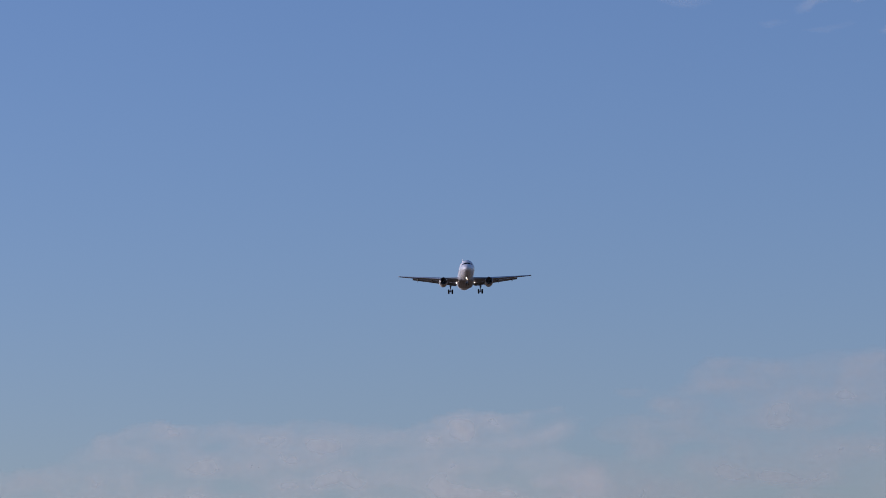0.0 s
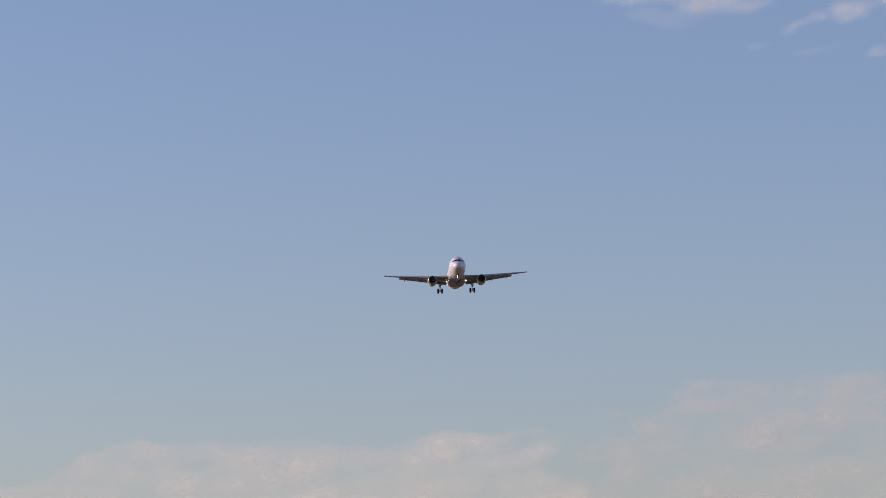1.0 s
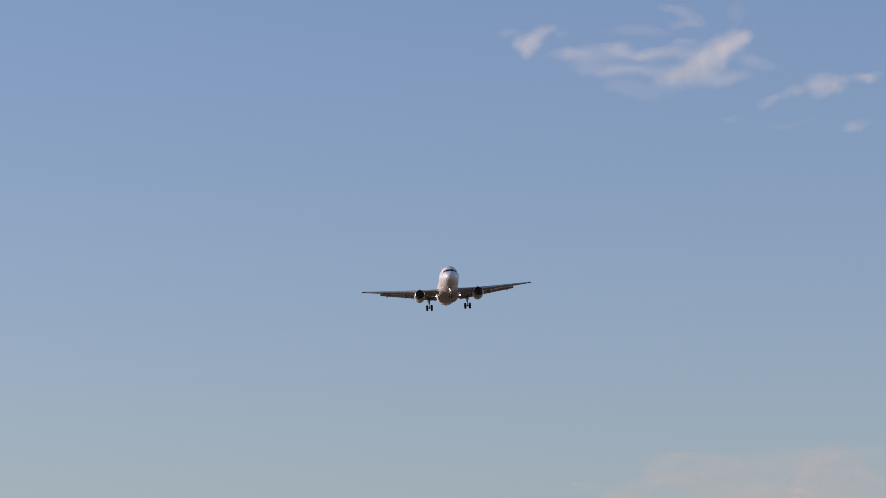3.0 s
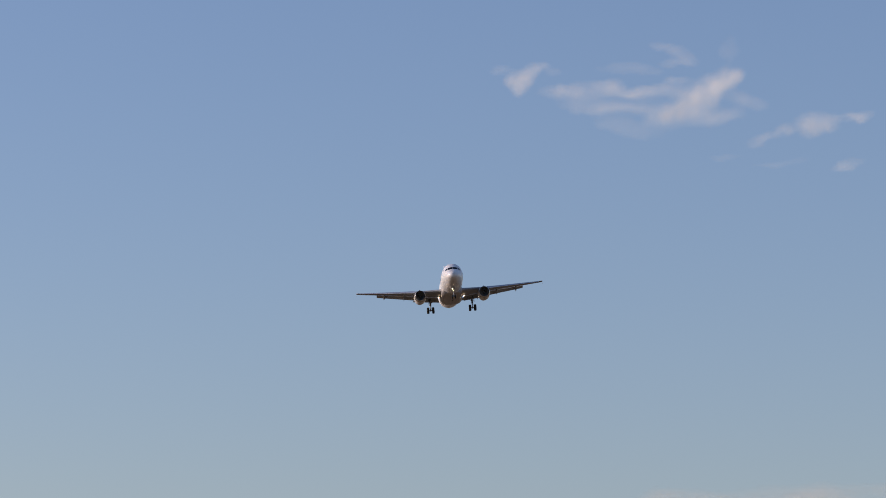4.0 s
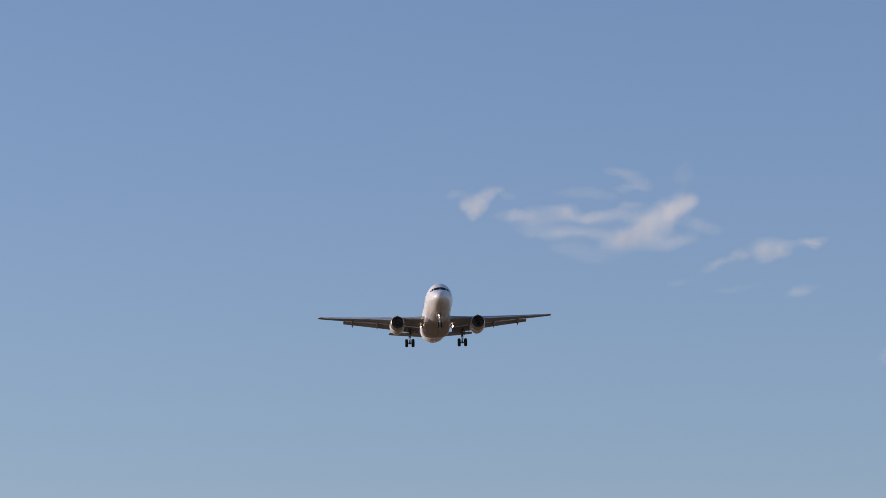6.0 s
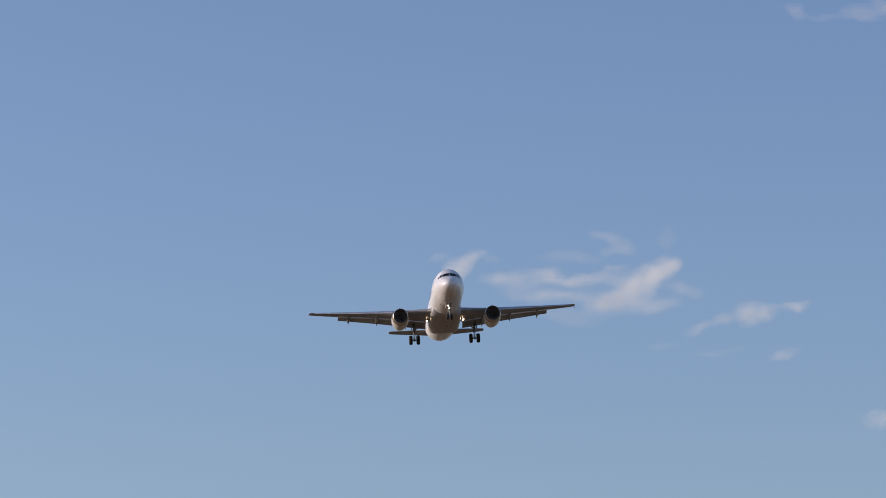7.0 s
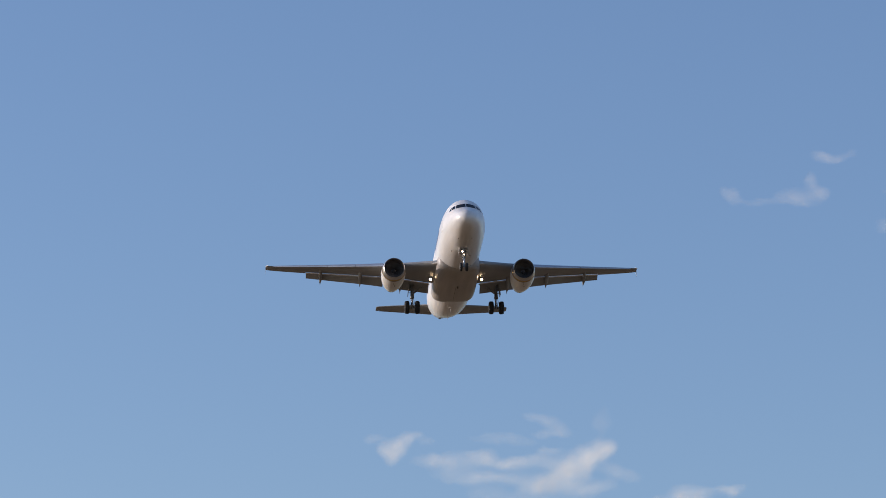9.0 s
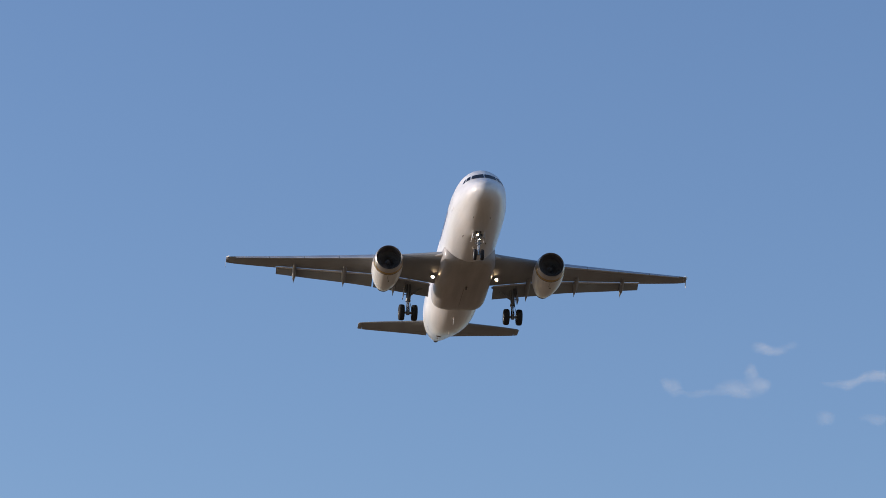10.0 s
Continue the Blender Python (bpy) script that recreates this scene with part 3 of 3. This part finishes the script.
def build_nose_gear(plane):
    y, z = 5.05 - REF, -3.80
    bm = bmesh.new()
    rod(bm, (0, y + 0.12, -1.95), (0, y, -3.05), 0.105, 0.095, 14)
    rod(bm, (-0.28, y + 0.05, -2.28), (0.28, y + 0.05, -2.28), 0.05)
    rod(bm, (0, y + 0.02, -3.02), (0, y, -3.12), 0.125, 0.125, 14)
    gear = part("nose_landing_gear", bm, STRUT, plane, "lowered nose landing gear with twin wheels", 40)
    bm = bmesh.new()
    rod(bm, (0, y, -3.1), (0, y, z + 0.02), 0.062)
    part("piston", bm, CHROME, gear, "chromed piston")
    bm = bmesh.new()
    rod(bm, (-0.33, y, z), (0.33, y, z), 0.05)
    part("axle", bm, STRUT, gear, "axle")
    bm = bmesh.new()
    for dx in (-0.06, 0.06):
        rod(bm, (dx, y - 0.09, -3.06), (dx * 0.6, y - 0.30, -3.35), 0.022)
        rod(bm, (dx * 0.6, y - 0.30, -3.35), (dx, y - 0.07, z + 0.06), 0.022)
    part("torque_link", bm, STRUT, gear, "scissor link")
    bm = bmesh.new()
    rod(bm, (-0.16, y + 0.05, -2.75), (-0.24, y + 1.35, -1.95), 0.04)
    rod(bm, (0.16, y + 0.05, -2.75), (0.24, y + 1.35, -1.95), 0.04)
    part("drag_brace", bm, STRUT, gear, "drag brace")
    bm = bmesh.new()
    rod(bm, (0.2, y, -2.95), (-0.2, y, -2.95), 0.06)
    part("steering_actuator", bm, STRUT, gear, "steering actuator")
    for side in (-1, 1):
        bm = bmesh.new()
        box(bm, (side * 0.40, y + 0.45, -2.32), (0.035, 0.95, 0.56), Matrix.Rotation(radians(-10 * side), 3, "Y"), 0.015)
        rod(bm, (side * 0.1, y + 0.15, -2.5), (side * 0.4, y + 0.2, -2.4), 0.02)
        part("bay_door", bm, DOOR, gear, "open nose gear door")
        wheel_parts(gear, side * 0.25, y, z, 0.385, 0.23)
    for dx, zz in ((-0.13, -2.46), (0.13, -2.46), (0.0, -2.78)):
        bm = bmesh.new()
        turned(bm, [(0.0, 0.03), (0.0, 0.080), (-0.24, 0.088), (-0.24, 0.098), (0.02, 0.10), (0.10, 0.10), (0.16, 0.05)], dx, zz, 20, -0.25, y - 0.24)
        part("taxi_light", bm, STRUT, gear, "round taxi light")
    for dx, zz, r in ((-0.13, -2.46, 0.036), (0.0, -2.78, 0.012)):
        bm = bmesh.new()
        turned(bm, [(-0.02, r * 0.4), (-0.012, r), (0.0, r)], dx, zz, 16, 0, y - 0.245)
        part("lamp_lens", bm, LIGHT, gear, "lit lamp lens")
    bm = bmesh.new()
    w, top, low = smooth_curve(HULL, 5.5)
    box(bm, (0, y + 0.35, low - 0.004), (0.34, 0.7, 0.03))
    part("wheel_bay", bm, DARK, gear, "dark opening of the nose gear bay")
    return gear


LAMP_X, LAMP_S, LAMP_Z = 2.30, 15.1, -1.84


def build_landing_light(plane, side):
    x, y, z = side * LAMP_X, LAMP_S - REF, LAMP_Z
    bm = bmesh.new()
    turned(bm, [(0.0, 0.04), (0.0, 0.115), (-0.28, 0.135), (-0.28, 0.148), (0.03, 0.155), (0.10, 0.155), (0.22, 0.08)], x, z, 24, -0.27, y)
    rod(bm, (x, y + 0.12, z), (x, y + 0.25, z + 0.5), 0.04)
    unit = part("landing_light", bm, STRUT, plane, "extended landing light, switched on", 40)
    bm = bmesh.new()
    turned(bm, [(-0.025, 0.02), (-0.015, 0.042), (0.0, 0.056)], x, z, 24, -0.27, y - 0.006)
    part("lamp_lens", bm, LIGHT, unit, "lit lamp lens")


def build_airliner():
    plane = tagged(new("airliner"), "white twin-engined airliner with gear and flaps down, flying to land", "aeroplane")
    build_hull(plane)
    build_belly(plane)
    for side in (-1, 1):
        build_wing(plane, side)
        build_engine(plane, side)
        build_tailplane(plane, side)
        build_main_gear(plane, side)
        build_landing_light(plane, side)
    build_fin(plane)
    build_nose_gear(plane)
    return plane


airliner = build_airliner()


# ---------------------------------------------------------------- clouds
def cloud_material():
    """White droplets: lit by the sun from outside and from within, thinner where the body is thin."""
    m = bpy.data.materials.new("cloud_vapour")
    m.use_nodes = True
    n, l = m.node_tree.nodes, m.node_tree.links
    n.remove(n["Principled BSDF"])
    at, thick = n.new("ShaderNodeTexCoord"), n.new("ShaderNodeAttribute")
    thick.attribute_name = "thickness"
    fine = n.new("ShaderNodeTexNoise")
    fine.inputs["Scale"].default_value, fine.inputs["Detail"].default_value, fine.inputs["Roughness"].default_value = 0.035, 4, 0.55
    l.new(at.outputs["Object"], fine.inputs["Vector"])
    vary = n.new("ShaderNodeMapRange")
    vary.inputs["From Min"].default_value, vary.inputs["From Max"].default_value = 0.3, 0.7
    vary.inputs["To Min"].default_value, vary.inputs["To Max"].default_value = 0.78, 1.12
    l.new(fine.outputs[0], vary.inputs["Value"])
    alpha = n.new("ShaderNodeMath")
    alpha.operation, alpha.use_clamp = "MULTIPLY", True
    l.new(vary.outputs[0], alpha.inputs[0])
    l.new(thick.outputs["Fac"], alpha.inputs[1])
    front, within, clear = n.new("ShaderNodeBsdfDiffuse"), n.new("ShaderNodeBsdfTranslucent"), n.new("ShaderNodeBsdfTransparent")
    # droplets scatter the sun sideways too: the shading leans towards it
    face, lean, unit = n.new("ShaderNodeNewGeometry"), n.new("ShaderNodeVectorMath"), n.new("ShaderNodeVectorMath")
    lean.operation, unit.operation = "ADD", "NORMALIZE"
    lean.inputs[1].default_value = to_sun * 0.32
    l.new(face.outputs["Normal"], lean.inputs[0])
    l.new(lean.outputs[0], unit.inputs[0])
    l.new(unit.outputs[0], front.inputs["Normal"])
    front.inputs["Color"].default_value = (0.95, 0.92, 0.80, 1)
    within.inputs["Color"].default_value = (0.92, 0.89, 0.78, 1)
    body, mix = n.new("ShaderNodeMixShader"), n.new("ShaderNodeMixShader")
    body.inputs[0].default_value = 0.15
    l.new(front.outputs[0], body.inputs[1])
    l.new(within.outputs[0], body.inputs[2])
    l.new(alpha.outputs[0], mix.inputs[0])
    l.new(clear.outputs[0], mix.inputs[1])
    l.new(body.outputs[0], mix.inputs[2])
    l.new(mix.outputs[0], n["Material Output"].inputs["Surface"])
    return m


VAPOUR = cloud_material()
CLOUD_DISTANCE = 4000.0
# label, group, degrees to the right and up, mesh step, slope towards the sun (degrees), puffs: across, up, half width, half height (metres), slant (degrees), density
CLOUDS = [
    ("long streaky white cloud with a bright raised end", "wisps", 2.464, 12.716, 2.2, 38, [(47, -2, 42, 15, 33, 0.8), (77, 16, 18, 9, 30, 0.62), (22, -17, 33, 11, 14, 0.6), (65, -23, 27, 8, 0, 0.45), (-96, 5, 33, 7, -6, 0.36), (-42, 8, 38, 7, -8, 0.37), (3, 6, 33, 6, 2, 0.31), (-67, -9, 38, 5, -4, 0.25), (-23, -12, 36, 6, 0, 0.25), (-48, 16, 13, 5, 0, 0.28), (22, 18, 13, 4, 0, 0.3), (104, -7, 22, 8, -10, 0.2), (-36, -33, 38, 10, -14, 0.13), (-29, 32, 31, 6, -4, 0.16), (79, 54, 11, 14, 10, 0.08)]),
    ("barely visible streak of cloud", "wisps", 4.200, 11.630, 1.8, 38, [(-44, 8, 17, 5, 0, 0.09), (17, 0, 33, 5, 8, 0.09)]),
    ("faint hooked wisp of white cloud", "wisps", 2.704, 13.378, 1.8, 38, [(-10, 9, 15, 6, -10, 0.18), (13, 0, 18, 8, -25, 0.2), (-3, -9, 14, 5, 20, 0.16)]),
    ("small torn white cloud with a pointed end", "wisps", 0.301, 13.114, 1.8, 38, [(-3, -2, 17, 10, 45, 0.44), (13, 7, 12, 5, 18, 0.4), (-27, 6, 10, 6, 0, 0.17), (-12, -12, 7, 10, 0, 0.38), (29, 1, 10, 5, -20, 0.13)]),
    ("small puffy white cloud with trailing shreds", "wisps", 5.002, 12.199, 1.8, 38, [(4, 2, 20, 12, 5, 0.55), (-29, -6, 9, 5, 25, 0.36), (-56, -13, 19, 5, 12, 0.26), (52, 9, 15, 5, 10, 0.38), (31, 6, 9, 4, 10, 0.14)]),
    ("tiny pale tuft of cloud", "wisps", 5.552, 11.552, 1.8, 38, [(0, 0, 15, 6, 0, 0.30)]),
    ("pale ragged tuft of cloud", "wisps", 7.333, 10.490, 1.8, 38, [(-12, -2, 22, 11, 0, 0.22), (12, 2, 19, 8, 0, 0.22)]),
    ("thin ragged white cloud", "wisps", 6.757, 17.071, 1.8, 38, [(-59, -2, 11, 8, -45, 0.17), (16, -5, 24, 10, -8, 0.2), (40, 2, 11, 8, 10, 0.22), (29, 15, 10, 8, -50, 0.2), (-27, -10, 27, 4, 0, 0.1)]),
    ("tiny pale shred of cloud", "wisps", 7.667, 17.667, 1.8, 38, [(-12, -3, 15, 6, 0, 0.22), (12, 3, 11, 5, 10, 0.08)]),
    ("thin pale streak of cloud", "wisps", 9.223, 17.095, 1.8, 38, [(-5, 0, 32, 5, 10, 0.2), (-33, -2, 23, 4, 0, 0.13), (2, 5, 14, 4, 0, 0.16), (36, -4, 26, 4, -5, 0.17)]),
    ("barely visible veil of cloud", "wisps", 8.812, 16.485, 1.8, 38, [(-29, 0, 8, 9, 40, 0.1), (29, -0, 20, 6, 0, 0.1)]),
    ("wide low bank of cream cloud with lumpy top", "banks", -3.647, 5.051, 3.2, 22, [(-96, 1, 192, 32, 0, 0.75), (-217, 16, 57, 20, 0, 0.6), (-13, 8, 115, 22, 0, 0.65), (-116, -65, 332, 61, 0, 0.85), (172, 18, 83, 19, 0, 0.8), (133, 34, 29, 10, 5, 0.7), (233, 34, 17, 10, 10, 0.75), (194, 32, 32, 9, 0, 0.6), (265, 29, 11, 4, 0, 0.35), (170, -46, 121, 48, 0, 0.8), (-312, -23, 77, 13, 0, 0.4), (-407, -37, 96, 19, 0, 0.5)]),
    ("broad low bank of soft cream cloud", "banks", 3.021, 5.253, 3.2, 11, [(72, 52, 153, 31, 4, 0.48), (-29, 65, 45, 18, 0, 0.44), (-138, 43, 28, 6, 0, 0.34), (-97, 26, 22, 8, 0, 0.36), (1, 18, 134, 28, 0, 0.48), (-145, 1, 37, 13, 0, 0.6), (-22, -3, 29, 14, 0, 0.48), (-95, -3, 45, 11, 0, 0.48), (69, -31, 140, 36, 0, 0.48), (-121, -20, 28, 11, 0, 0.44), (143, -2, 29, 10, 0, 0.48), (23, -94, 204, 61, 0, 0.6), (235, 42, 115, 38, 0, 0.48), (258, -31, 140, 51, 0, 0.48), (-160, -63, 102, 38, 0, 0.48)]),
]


def soften(a):
    """Spread each value a little over its neighbours."""
    pad = np.pad(a, 1, mode="edge")
    return (pad[:-2, 1:-1] + pad[2:, 1:-1] + pad[1:-1, :-2] + pad[1:-1, 2:] + 2 * pad[1:-1, 1:-1]) / 6


def build_cloud(label, group, right, up, step, slope, puffs, seed):
    """A lumpy closed body made of merged puffs, thick in the middle and torn at its rim."""
    grow, fall = (1.6, 2.2) if group == "wisps" else (1.35, 1.4)
    x0, x1 = min(p[0] - grow * p[2] - 12 for p in puffs), max(p[0] + grow * p[2] + 12 for p in puffs)
    y0, y1 = min(p[1] - grow * max(p[3], p[2] * abs(math.sin(radians(p[4])))) - 12 for p in puffs), max(p[1] + grow * max(p[3], p[2] * abs(math.sin(radians(p[4])))) + 12 for p in puffs)
    nx, ny = int((x1 - x0) / step) + 1, int((y1 - y0) / step) + 1
    shift = Vector((seed * 37.1, seed * 11.7, seed * 5.3))
    dens = np.zeros((ny, nx))
    for j in range(ny):
        for i in range(nx):
            x, y = x0 + i * step, y0 + j * step
            p = Vector((x, y * 1.25, 0)) + shift * 10
            wx = 9 * noise.noise(p / 34) + 4.5 * noise.noise(p / 13) + (2 * noise.noise(p / 6) if group == "wisps" else 0)
            wy = 6 * noise.noise(p / 34 + shift) + 3.5 * noise.noise(p / 13 + shift) + (1.6 * noise.noise(p / 6 + shift) if group == "wisps" else 0)
            clear = 1.0
            for px, py, rx, ry, slant, full in puffs:
                c, s = math.cos(radians(slant)), math.sin(radians(slant))
                a, b = x + wx - px, y + wy - py
                q = ((a * c + b * s) / (rx * grow)) ** 2 + ((b * c - a * s) / (ry * grow)) ** 2
                if q < 1:
                    clear *= 1 - min(0.97, full) * (1 - q) ** fall
            f = noise.fractal(p / 22, 0.9, 2.1, 3) if group == "wisps" else noise.fractal(p / 30, 1.0, 2.1, 3)
            dens[j, i] = 0.40 * (1 - clear) ** 1.1 * max(0.05, 0.92 + 0.5 * f + 0.12 * noise.noise(p / 7))
            if group == "banks":
                body = min(1.0, max(0.0, (1 - clear - 0.14) / 0.22))
                dens[j, i] = 0.29 * body * (0.45 + 0.55 * (1 - clear)) * (0.95 + 0.3 * f) * min(1.8, max(0.10, 0.85 + 1.2 * noise.noise(Vector((x / 80, y / 22, seed))) + 0.6 * noise.noise(Vector((x / 30, y / 14, seed)))))
    dens = np.clip(dens, 0, 0.95)
    for _ in range(2):
        dens = soften(dens)
    keep = dens > 0.006
    # the body swells with the density spread out over its neighbourhood
    swell = np.pad(dens, 2)
    for _ in range(60 if group == "wisps" else 90):
        swell = soften(swell)
    depth = 1.5 + (13 if group == "wisps" else 1) * swell[2:-2, 2:-2]
    lean = math.tan(radians(slope))
    verts, thick, index = [], [], {}
    for sign in (1, -1):
        for j in range(ny):
            for i in range(nx):
                if keep[j, i]:
                    index[sign, j, i] = len(verts)
                    # the body lies aslant, its right end nearer
                    z = lean * (x0 + i * step) + sign * depth[j, i]
                    near = 1 - z / CLOUD_DISTANCE
                    verts.append(((x0 + i * step) * near, (y0 + j * step) * near, z))
                    thick.append(dens[j, i])
    faces = []
    for j in range(ny - 1):
        for i in range(nx - 1):
            if keep[j, i] and keep[j + 1, i] and keep[j, i + 1] and keep[j + 1, i + 1]:
                for sign in (1, -1):
                    q = [index[sign, j, i], index[sign, j, i + 1], index[sign, j + 1, i + 1], index[sign, j + 1, i]]
                    faces.append(q if sign > 0 else q[::-1])
    # close the rim between the two sides
    half = len(verts) // 2
    rim = {}
    for q in faces[::2]:
        for a, b in zip(q, q[1:] + q[:1]):
            if (b, a) in rim:
                del rim[b, a]
            else:
                rim[a, b] = True
    faces += [[b, a, a + half, b + half] for a, b in rim]
    me = bpy.data.meshes.new("cloud")
    me.from_pydata(verts, [], faces)
    layer = me.attributes.new("thickness", "FLOAT", "POINT")
    layer.data.foreach_set("value", thick)
    me.polygons.foreach_set("use_smooth", [True] * len(me.polygons))
    me.materials.append(VAPOUR)
    ob = new("cloud", me)
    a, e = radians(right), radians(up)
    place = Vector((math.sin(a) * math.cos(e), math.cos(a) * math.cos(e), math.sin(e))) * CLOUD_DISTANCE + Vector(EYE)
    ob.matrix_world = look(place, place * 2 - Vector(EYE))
    return tagged(ob, label, "cloud", "low cloud banks" if group == "banks" else "scattered fair-weather clouds")


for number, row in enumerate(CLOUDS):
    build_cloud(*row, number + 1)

# ---------------------------------------------------------------- what moves
def motions():
    walk(airliner, [(t, pose(x, y, z, pitch, bank, heading)) for t, x, y, z, pitch, bank, heading in FLIGHT])


motions()
